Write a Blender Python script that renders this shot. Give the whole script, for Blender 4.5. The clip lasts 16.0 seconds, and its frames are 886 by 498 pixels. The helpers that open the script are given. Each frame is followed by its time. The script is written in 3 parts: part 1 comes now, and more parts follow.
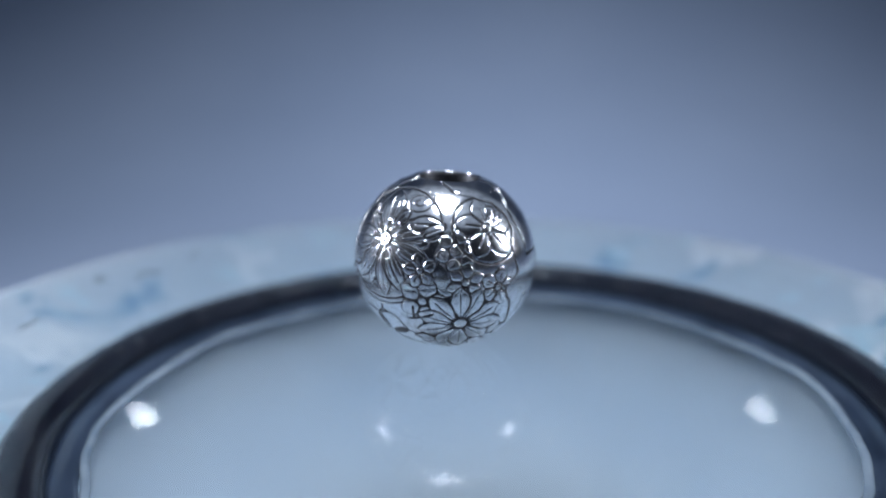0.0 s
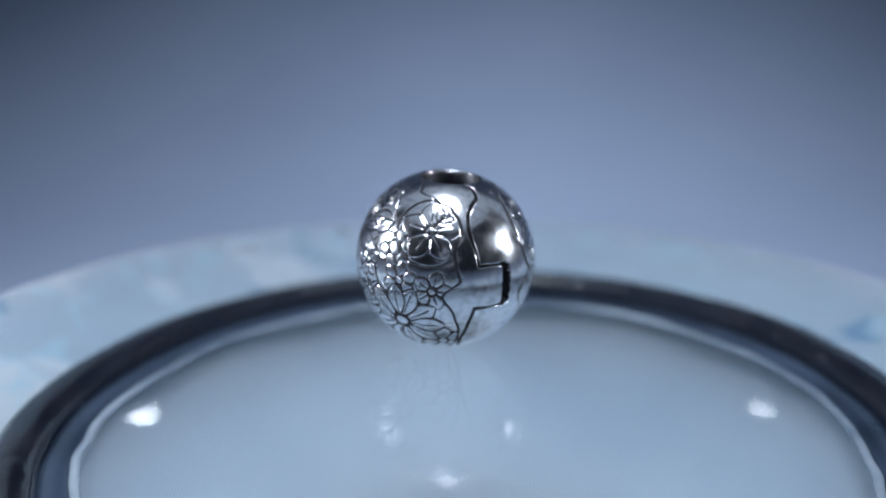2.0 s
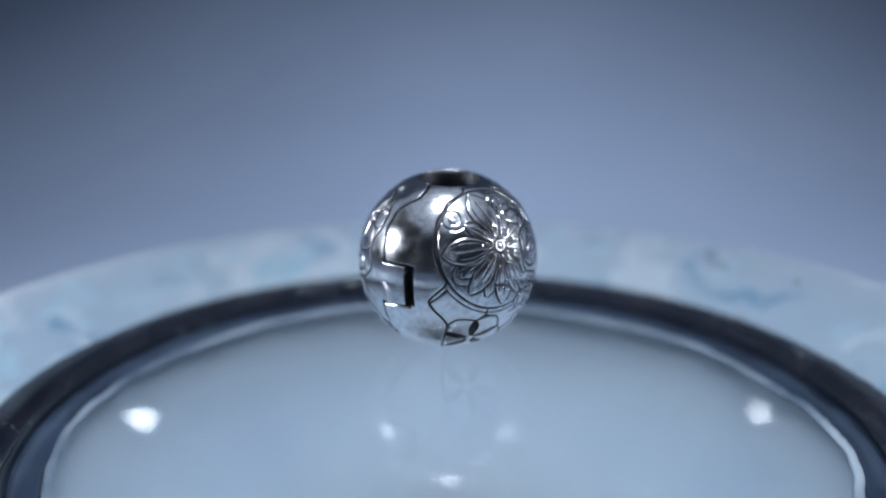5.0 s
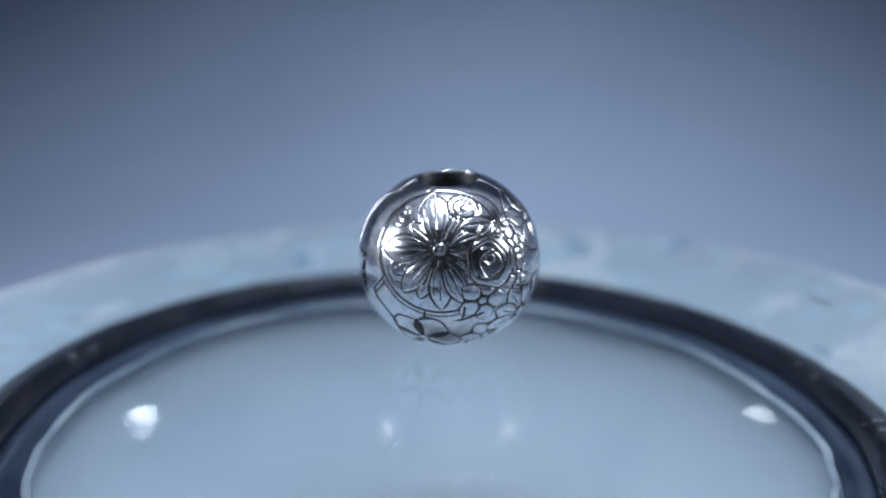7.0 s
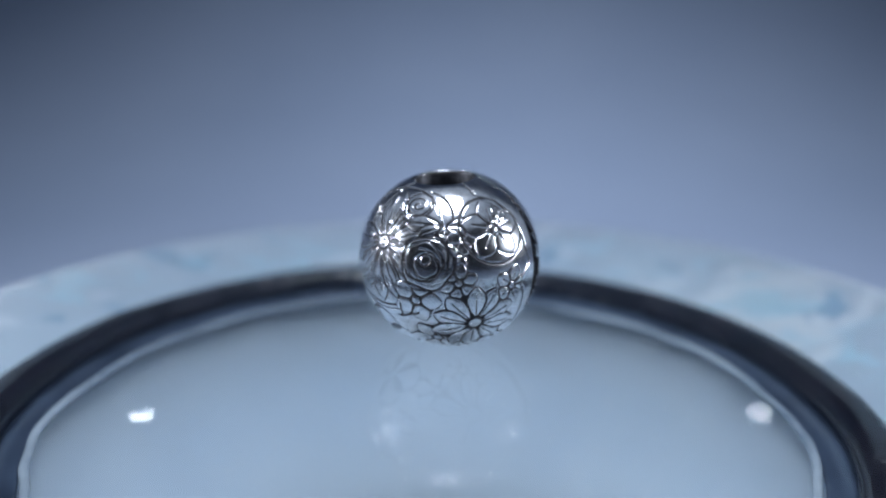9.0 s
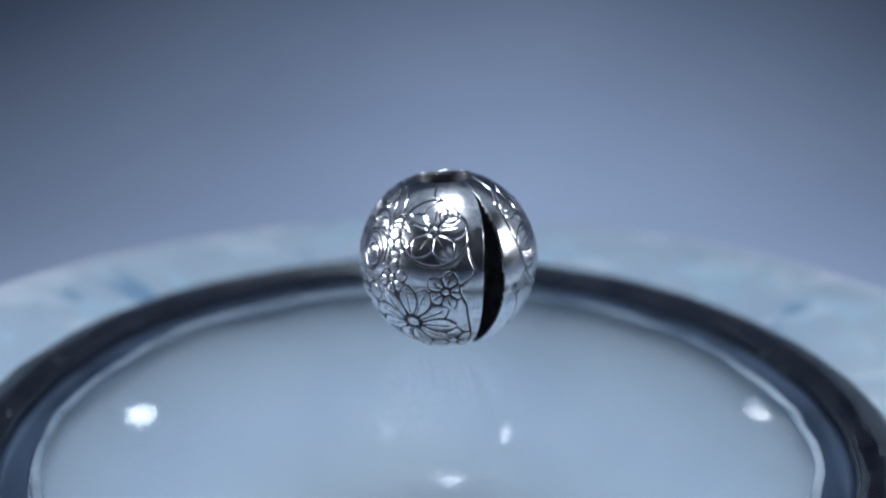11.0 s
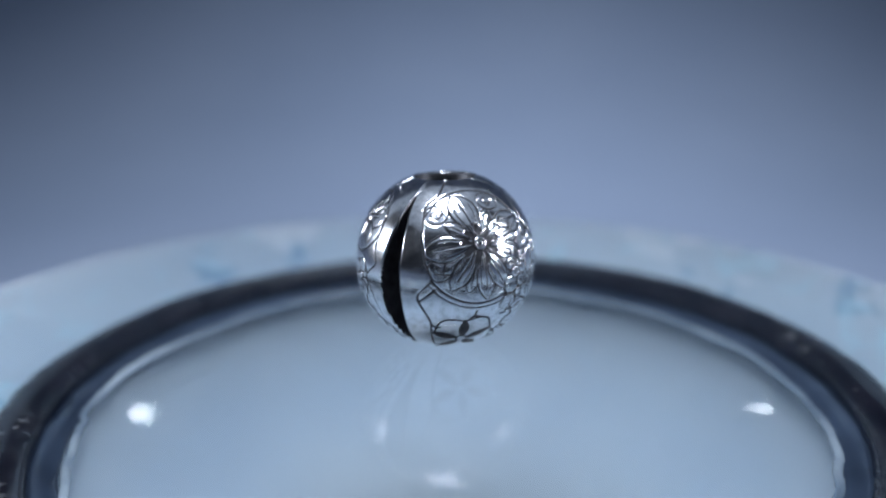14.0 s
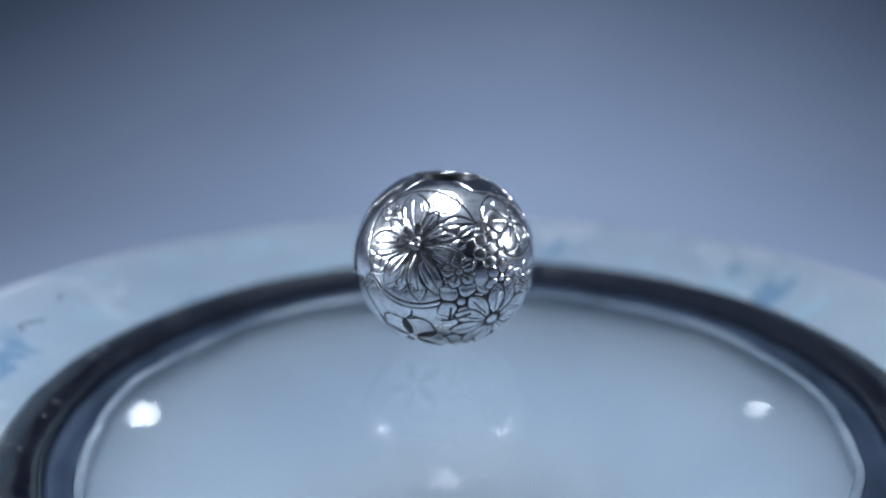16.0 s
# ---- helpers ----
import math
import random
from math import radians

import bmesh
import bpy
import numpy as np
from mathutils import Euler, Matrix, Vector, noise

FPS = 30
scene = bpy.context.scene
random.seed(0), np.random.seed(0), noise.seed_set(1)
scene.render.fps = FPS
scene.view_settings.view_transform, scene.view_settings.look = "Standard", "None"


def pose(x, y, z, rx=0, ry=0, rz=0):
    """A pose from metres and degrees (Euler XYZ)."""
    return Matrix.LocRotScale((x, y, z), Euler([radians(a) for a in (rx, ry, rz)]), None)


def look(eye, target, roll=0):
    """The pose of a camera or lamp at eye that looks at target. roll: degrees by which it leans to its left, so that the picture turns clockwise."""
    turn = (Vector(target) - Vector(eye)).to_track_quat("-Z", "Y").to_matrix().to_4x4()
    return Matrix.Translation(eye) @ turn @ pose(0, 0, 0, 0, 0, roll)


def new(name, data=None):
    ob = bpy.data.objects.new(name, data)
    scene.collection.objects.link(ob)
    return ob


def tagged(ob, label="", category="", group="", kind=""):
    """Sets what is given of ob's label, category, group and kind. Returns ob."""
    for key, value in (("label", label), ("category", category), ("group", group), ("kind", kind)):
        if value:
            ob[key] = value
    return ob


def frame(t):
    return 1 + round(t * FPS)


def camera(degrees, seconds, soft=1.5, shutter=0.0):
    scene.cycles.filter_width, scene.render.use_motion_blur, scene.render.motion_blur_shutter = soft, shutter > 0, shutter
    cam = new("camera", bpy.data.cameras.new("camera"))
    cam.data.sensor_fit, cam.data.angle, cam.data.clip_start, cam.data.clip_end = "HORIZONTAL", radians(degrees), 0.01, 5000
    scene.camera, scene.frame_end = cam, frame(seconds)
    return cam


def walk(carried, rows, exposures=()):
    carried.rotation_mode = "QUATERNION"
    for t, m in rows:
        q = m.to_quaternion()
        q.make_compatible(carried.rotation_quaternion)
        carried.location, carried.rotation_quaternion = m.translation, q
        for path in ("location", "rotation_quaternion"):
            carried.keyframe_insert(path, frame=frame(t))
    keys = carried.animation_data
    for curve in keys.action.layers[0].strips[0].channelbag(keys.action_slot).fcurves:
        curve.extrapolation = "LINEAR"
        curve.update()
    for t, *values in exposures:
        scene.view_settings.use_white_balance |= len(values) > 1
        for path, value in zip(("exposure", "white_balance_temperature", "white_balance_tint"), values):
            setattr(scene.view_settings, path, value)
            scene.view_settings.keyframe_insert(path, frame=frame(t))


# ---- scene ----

# Lengths in bead radii times S; the dish's crown is at height ZA above the table.
S = 0.0053
ZA = 0.020
RIM_OFF = (0.12, 0.12)
RING_LEAN = (radians(0.84), radians(-0.21))   # rise of the ring per unit x and y
SPIN = -21.0          # degrees per second, bead and dish together
OFF = (0.250, 0.112)   # the dish stands a little off the axis of turning

cam = camera(50.0, 16.0, soft=2.2)
EYE = Vector((-0.0445 * S, -10.221 * S, ZA + 4.125 * S))
AIM = EYE + Vector((0.0, 0.95871, -0.28440))
cam.data.dof.use_dof = True
cam.data.dof.focus_distance = 9.75 * S
cam.data.dof.aperture_fstop = 19.0
walk(cam, [(0.0, look(EYE, AIM)), (16.0, look(EYE, AIM))], exposures=[(0.0, 0.0), (16.0, 0.0)])


# ---- light ----
def make_world():
    w = bpy.data.worlds.new("room_light")
    w.use_nodes = True
    bg = w.node_tree.nodes["Background"]
    bg.inputs["Color"].default_value = (0.32, 0.40, 0.53, 1)
    bg.inputs["Strength"].default_value = 0.61
    scene.world = w


def lamp(name, az, el, dist, size, power, about=(0, 0, 1), spread=180.0, colour=(0.87, 0.97, 1.12), tall=0.0):
    """A round or tall photo lamp seen from a point near the bead at that bearing (0 away from the camera, 90 to the right)."""
    d = bpy.data.lights.new(name, "AREA")
    d.shape, d.size, d.energy, d.color, d.spread = "DISK", size, power, colour, radians(spread)
    if tall:
        d.shape, d.size_y = "ELLIPSE", tall
    ob = new(name, d)
    a, e = radians(az), radians(el)
    c = Vector((about[0] * S, about[1] * S, ZA + about[2] * S))
    p = c + dist * Vector((math.sin(a) * math.cos(e), math.cos(a) * math.cos(e), math.sin(e)))
    ob.matrix_world = look(p, c)
    return ob


make_world()
lamp("top_lamp", 180, 85, 0.16, 0.060, 0.086, spread=115)
lamp("left_lamp", -94, 19, 0.20, 0.013, 0.044, spread=60, tall=0.050)
lamp("right_lamp", 96, 19, 0.20, 0.010, 0.028, spread=60, tall=0.050)
# unseen fill light, added to brighten the middle of the card
lamp("card_fill", 180, 74, 0.19, 0.030, 0.036, about=(3, 25, -3.5), spread=80)
lamp("back_left_lamp", -22.1, 26.1, 0.22, 0.0046, 0.0016, about=(-3.0, -1.7, 0))
lamp("back_right_lamp", 22.8, 25.4, 0.22, 0.0030, 0.0007, about=(3.2, -1.5, 0))


# ---- materials ----
def material(name, colour, rough, metal=0.0, coat=0.0, spec=0.5):
    m = bpy.data.materials.new(name)
    m.use_nodes = True
    b = m.node_tree.nodes["Principled BSDF"]
    b.inputs["Base Color"].default_value = (*colour, 1)
    b.inputs["Roughness"].default_value = rough
    b.inputs["Metallic"].default_value = metal
    b.inputs["Coat Weight"].default_value = coat
    b.inputs["Coat Roughness"].default_value = 0.03
    b.inputs["Specular IOR Level"].default_value = spec
    return m, m.node_tree.nodes, m.node_tree.links, b


def noise_tex(n, l, scale, detail=4.0, rough=0.55, stretch=None):
    tc = n.new("ShaderNodeTexCoord")
    t = n.new("ShaderNodeTexNoise")
    t.inputs["Scale"].default_value = scale
    t.inputs["Detail"].default_value = detail
    t.inputs["Roughness"].default_value = rough
    if stretch:
        mp = n.new("ShaderNodeMapping")
        mp.inputs["Scale"].default_value = stretch
        l.new(tc.outputs["Object"], mp.inputs["Vector"])
        l.new(mp.outputs["Vector"], t.inputs["Vector"])
    else:
        l.new(tc.outputs["Object"], t.inputs["Vector"])
    return t


def ramp(n, l, src, stops):
    r = n.new("ShaderNodeValToRGB")
    els = r.color_ramp.elements
    while len(els) < len(stops):
        els.new(0.5)
    for e, (p, c) in zip(els, stops):
        e.position = p
        e.color = (*c, 1) if len(c) == 3 else c
    l.new(src, r.inputs["Fac"])
    return r


def grey(v):
    return (v, v, v)


def bump(n, l, b, src, strength, dist, coat=False, normal=None):
    bp = n.new("ShaderNodeBump")
    bp.inputs["Strength"].default_value = strength
    bp.inputs["Distance"].default_value = dist
    l.new(src, bp.inputs["Height"])
    if normal:
        l.new(normal, bp.inputs["Normal"])
    l.new(bp.outputs["Normal"], b.inputs["Normal"])
    if coat:
        l.new(bp.outputs["Normal"], b.inputs["Coat Normal"])
    return bp.outputs["Normal"]


def silver_material():
    m, n, l, b = material("polished_silver", (0.78, 0.78, 0.80), 0.16, metal=1.0)
    t = noise_tex(n, l, 900, 5)
    r = ramp(n, l, t.outputs["Fac"], [(0.3, grey(0.12)), (0.7, grey(0.25))])
    l.new(r.outputs["Color"], b.inputs["Roughness"])
    t2 = noise_tex(n, l, 2600, 3)
    c = ramp(n, l, t2.outputs["Fac"], [(0.30, (0.66, 0.66, 0.69)), (0.55, (0.90, 0.90, 0.92))])
    l.new(c.outputs["Color"], b.inputs["Base Color"])
    nrm = bump(n, l, b, t.outputs["Fac"], 0.25, 0.00004)
    bump(n, l, b, t2.outputs["Fac"], 0.25, 0.00001, normal=nrm)
    return m


def oxide_shade_material():
    m, n, l, b = material("oxidised_shaded_silver", (0.03, 0.03, 0.035), 0.42, metal=0.5)
    t = noise_tex(n, l, 1800, 4)
    c = ramp(n, l, t.outputs["Fac"], [(0.3, (0.012, 0.012, 0.016)), (0.75, (0.06, 0.06, 0.068))])
    l.new(c.outputs["Color"], b.inputs["Base Color"])
    return m


def glaze_material(name, lo, hi, scale, wave, rough=0.06, reflections=False, spec=0.5, edge=None, milky=1.0):
    m, n, l, b = material(name, hi, rough, spec=spec)
    b.inputs["Subsurface Weight"].default_value = milky
    b.inputs["Subsurface Radius"].default_value = (1.0, 1.0, 1.0)
    b.inputs["Subsurface Scale"].default_value = 0.016
    t = noise_tex(n, l, scale, 5)
    c = ramp(n, l, t.outputs["Fac"], [(0.32, lo), (0.62, hi)])
    col = c.outputs["Color"]
    if edge:
        tc, ln = n.new("ShaderNodeTexCoord"), n.new("ShaderNodeVectorMath")
        ln.operation = "LENGTH"
        flat = n.new("ShaderNodeVectorMath")
        flat.operation = "MULTIPLY_ADD"
        flat.inputs[1].default_value = (1, 1, 0)
        flat.inputs[2].default_value = (-OFF[0] * S, -OFF[1] * S, 0)
        l.new(tc.outputs["Object"], flat.inputs[0])
        l.new(flat.outputs["Vector"], ln.inputs[0])
        w = noise_tex(n, l, 120, 3)
        add = n.new("ShaderNodeMath")
        add.operation = "MULTIPLY_ADD"
        add.inputs[1].default_value = 0.5 * S
        l.new(w.outputs["Fac"], add.inputs[0])
        l.new(ln.outputs["Value"], add.inputs[2])
        f = n.new("ShaderNodeMapRange")
        f.interpolation_type = "SMOOTHSTEP"
        f.inputs["From Min"].default_value, f.inputs["From Max"].default_value = 4.20 * S, 4.52 * S
        l.new(add.outputs["Value"], f.inputs["Value"])
        mx = n.new("ShaderNodeMix")
        mx.data_type = "RGBA"
        mx.inputs["B"].default_value = (*edge, 1)
        l.new(f.outputs["Result"], mx.inputs["Factor"])
        l.new(col, mx.inputs["A"])
        col = mx.outputs["Result"]
    if reflections:
        # pale, dark-blue and cyan blotches paint what the glass rim reflects and refracts
        for k, (lo_at, hi_at, tone) in enumerate(((0.54, 0.62, (0.80, 0.86, 0.90)), (0.59, 0.64, (0.17, 0.31, 0.47)), (0.54, 0.66, (0.48, 0.72, 0.84)))):
            d = noise_tex(n, l, 95 + 30 * k, 3, stretch=(1.0, 1.0 + 0.4 * k, 1.0 + k))
            d.noise_dimensions = "4D"
            d.inputs["W"].default_value = 3.1 * k + 1.7
            d.inputs["Distortion"].default_value = 0.8
            f = ramp(n, l, d.outputs["Fac"], [(lo_at, grey(0.0)), (hi_at, grey(0.8))])
            mx = n.new("ShaderNodeMix")
            mx.data_type = "RGBA"
            mx.inputs["B"].default_value = (*tone, 1)
            l.new(f.outputs["Color"], mx.inputs["Factor"])
            l.new(col, mx.inputs["A"])
            col = mx.outputs["Result"]
    l.new(col, b.inputs["Base Color"])
    w = noise_tex(n, l, 160, 2)
    nrm = bump(n, l, b, w.outputs["Fac"], wave, 0.0006)
    f = noise_tex(n, l, 1500, 3)
    bump(n, l, b, f.outputs["Fac"], 0.08, 0.00005, normal=nrm)
    r = ramp(n, l, f.outputs["Fac"], [(0.35, grey(rough)), (0.8, grey(rough + 0.10))])
    l.new(r.outputs["Color"], b.inputs["Roughness"])
    return m


def band_material():
    m, n, l, b = material("black_band", (0.02, 0.02, 0.024), 0.25)
    t = noise_tex(n, l, 260, 3)
    c = ramp(n, l, t.outputs["Fac"], [(0.35, (0.008, 0.008, 0.013)), (0.75, (0.026, 0.022, 0.030))])
    l.new(c.outputs["Color"], b.inputs["Base Color"])
    # chipped, pale flecks in patches
    k = noise_tex(n, l, 900, 4, 0.7)
    f = ramp(n, l, k.outputs["Fac"], [(0.60, grey(0.0)), (0.68, grey(1.0))])
    p = ramp(n, l, noise_tex(n, l, 130, 2).outputs["Fac"], [(0.52, grey(0.0)), (0.62, grey(0.6))])
    mul = n.new("ShaderNodeMath")
    mul.operation = "MULTIPLY"
    l.new(f.outputs["Color"], mul.inputs[0])
    l.new(p.outputs["Color"], mul.inputs[1])
    mx = n.new("ShaderNodeMix")
    mx.data_type = "RGBA"
    mx.inputs["B"].default_value = (0.34, 0.33, 0.33, 1)
    l.new(mul.outputs["Value"], mx.inputs["Factor"])
    l.new(c.outputs["Color"], mx.inputs["A"])
    l.new(mx.outputs["Result"], b.inputs["Base Color"])
    r = ramp(n, l, t.outputs["Fac"], [(0.3, grey(0.07)), (0.7, grey(0.22))])
    l.new(r.outputs["Color"], b.inputs["Roughness"])
    bump(n, l, b, t.outputs["Fac"], 0.35, 0.0004)
    return m


def paper_material():
    m, n, l, b = material("blue_grey_card", (0.30, 0.36, 0.48), 0.9, spec=0.1)
    t = noise_tex(n, l, 14, 3)
    c = ramp(n, l, t.outputs["Fac"], [(0.3, (0.28, 0.34, 0.46)), (0.7, (0.32, 0.38, 0.50))])
    l.new(c.outputs["Color"], b.inputs["Base Color"])
    f = noise_tex(n, l, 1800, 3)
    bump(n, l, b, f.outputs["Fac"], 0.2, 0.0001)
    return m


def clear_glass_material():
    m, n, l, b = material("clear_glass", (1, 1, 1), 0.02)
    n.remove(b)
    out = n["Material Output"]
    mix, tr, gl, fr = n.new("ShaderNodeMixShader"), n.new("ShaderNodeBsdfTransparent"), n.new("ShaderNodeBsdfGlossy"), n.new("ShaderNodeFresnel")
    tr.inputs["Color"].default_value = (0.97, 0.985, 0.99, 1)
    fr.inputs["IOR"].default_value = 1.48
    gl.inputs["Roughness"].default_value = 0.012
    # rippled towards the edge, a few scratches everywhere
    tc = n.new("ShaderNodeTexCoord")
    ln = n.new("ShaderNodeVectorMath")
    ln.operation = "LENGTH"
    l.new(tc.outputs["Object"], ln.inputs[0])
    edge = n.new("ShaderNodeMapRange")
    edge.inputs["From Min"].default_value, edge.inputs["From Max"].default_value = 3.0 * S, 6.4 * S
    edge.inputs["To Min"].default_value, edge.inputs["To Max"].default_value = 0.010, 0.22
    l.new(ln.outputs["Value"], edge.inputs["Value"])
    w = noise_tex(n, l, 170, 2)
    f = noise_tex(n, l, 700, 3)
    bp, b2 = n.new("ShaderNodeBump"), n.new("ShaderNodeBump")
    bp.inputs["Distance"].default_value = 0.0010
    b2.inputs["Distance"].default_value, b2.inputs["Strength"].default_value = 0.00005, 0.04
    l.new(edge.outputs["Result"], bp.inputs["Strength"])
    l.new(w.outputs["Fac"], bp.inputs["Height"])
    l.new(f.outputs["Fac"], b2.inputs["Height"])
    l.new(bp.outputs["Normal"], b2.inputs["Normal"])
    l.new(b2.outputs["Normal"], gl.inputs["Normal"])
    l.new(fr.outputs["Fac"], mix.inputs["Fac"])
    l.new(tr.outputs["BSDF"], mix.inputs[1])
    l.new(gl.outputs["BSDF"], mix.inputs[2])
    l.new(mix.outputs["Shader"], out.inputs["Surface"])
    return m


def clear_under_material():
    m, n, l, b = material("clear_glass_underside", (1, 1, 1), 0.02)
    n.remove(b)
    tr = n.new("ShaderNodeBsdfTransparent")
    tr.inputs["Color"].default_value = (0.97, 0.985, 0.99, 1)
    l.new(tr.outputs["BSDF"], n["Material Output"].inputs["Surface"])
    return m


GLASS, CLEAR = clear_glass_material(), clear_under_material()
SILVER, OXIDE_SHADE = silver_material(), oxide_shade_material()
CROWN = glaze_material("milky_glaze", (0.51, 0.59, 0.69), (0.62, 0.70, 0.80), 40, 0.05, 0.45, spec=0.08, edge=(0.57, 0.65, 0.76))
FLANGE = glaze_material("pale_glaze", (0.43, 0.51, 0.60), (0.53, 0.62, 0.70), 45, 0.10, 0.45, reflections=True, spec=0.12)
# streaky pale tones on the lip paint the light line inside the ring
LIP = glaze_material("light_streak_lip", (0.14, 0.18, 0.24), (0.68, 0.72, 0.76), 75, 0.30, 0.12, milky=0.0)
# dark blue-grey puts the shading between ring and lip into colour
BEVEL = glaze_material("shaded_blue_grey_bevel", (0.020, 0.028, 0.048), (0.075, 0.098, 0.145), 120, 0.30, 0.12, milky=0.0)
BAND = band_material()
CARD = paper_material()
WALL = material("dark_wall_paint", (0.06, 0.063, 0.075), 0.8)[0]
WOOD = material("grey_tabletop", (0.22, 0.24, 0.28), 0.6)[0]
LENS = material("black_plastic", (0.012, 0.012, 0.016), 0.35)[0]
RING_WHITE = material("pale_plastic", (0.75, 0.76, 0.78), 0.4)[0]
DUST = material("grey_lint", (0.04, 0.04, 0.06), 0.9)[0]


# ---- mesh helpers ----
def part(name, bm, mat, parent=None, label="", smooth=True):
    me = bpy.data.meshes.new(name)
    bm.to_mesh(me)
    bm.free()
    for p in me.polygons:
        p.use_smooth = smooth
    me.materials.append(mat)
    ob = new(name, me)
    if parent:
        ob.parent = parent
    if label:
        ob["label"] = label
    return ob


def lathe(profile, steps, wobble=0.0, cx=0.0, cy=0.0, seed=0, chips=0.0):
    """A turned body: profile of (radius, height) from the axis outward or round a closed section."""
    bm = bmesh.new()
    rings = []
    for i in range(steps):
        a = 2 * math.pi * i / steps
        k = 1 + wobble * noise.noise((2.2 * math.cos(a), 2.2 * math.sin(a), seed)) + 0.35 * wobble * noise.noise((9 * math.cos(a), 9 * math.sin(a), seed))
        k += chips * max(0.0, noise.noise((1.5 * math.cos(a), 1.5 * math.sin(a), 5))) * noise.noise((55 * math.cos(a), 55 * math.sin(a), seed))
        rings.append([bm.verts.new((cx + r * k * math.cos(a), cy + r * k * math.sin(a), z)) for r, z in profile])
    for i in range(steps):
        p, q = rings[i], rings[(i + 1) % steps]
        for j in range(len(profile) - 1):
            bm.faces.new((p[j], q[j], q[j + 1], p[j + 1]))
    bmesh.ops.remove_doubles(bm, verts=bm.verts, dist=1e-7)
    bmesh.ops.recalc_face_normals(bm, faces=bm.faces)
    return bm


# ---- setting: card swept up behind, added dark wall in front ----
def sheet(prof, x0, x1, nx):
    bm = bmesh.new()
    cols = [[bm.verts.new((x0 + (x1 - x0) * i / nx, y, z)) for y, z in prof] for i in range(nx + 1)]
    for a, b in zip(cols, cols[1:]):
        for j in range(len(prof) - 1):
            bm.faces.new((a[j], b[j], b[j + 1], a[j + 1]))
    return bm


def make_setting():
    prof = [(-0.6, 0.0), (-0.2, 0.0), (0.10, 0.0)]
    for i in range(1, 17):
        a = radians(90 * i / 16)
        prof.append((0.10 + 0.16 * math.sin(a), 0.16 - 0.16 * math.cos(a)))
    prof.append((0.26, 0.42))
    tagged(part("backdrop", sheet(prof, -0.30, 0.30, 8), CARD), "blue-grey matt card sweep under and behind the dish", "backdrop", kind="structure")
    bm = bmesh.new()
    bmesh.ops.create_cube(bm, size=1, matrix=Matrix.Translation((0, 0, -0.016)) @ Matrix.Diagonal((2.4, 2.0, 0.03, 1)))
    tagged(part("ground", bm, WOOD, smooth=False), "plain grey tabletop under the card sweep", "table", kind="structure")
    # the dim room in front: an added, unseen wall bent round both sides, mirrored dark
    bm = bmesh.new()
    rows = []
    for k in range(49):
        a = radians(-200 + 220 * k / 48)
        rows.append([bm.verts.new((q * math.cos(a), q * math.sin(a), z)) for q, z in ((1.0, 0.0), (1.0, 1.15), (1.02, 1.15), (1.02, 0.0))])
    for p, q in zip(rows, rows[1:]):
        for i in range(4):
            bm.faces.new((p[i], p[(i + 1) % 4], q[(i + 1) % 4], q[i]))
    bm.faces.new(rows[0][::-1])
    bm.faces.new(rows[-1])
    tagged(part("unseen_front_wall", bm, WALL, smooth=False), "plain dark grey wall for the dim room, unseen, added for the bead to mirror", "wall", kind="structure")


# ---- the dish: clear domed glass over a milky disc, a dark ring and a pale rim ----
def dome_z(r):
    return -0.40 * (r / 7.25) ** 2


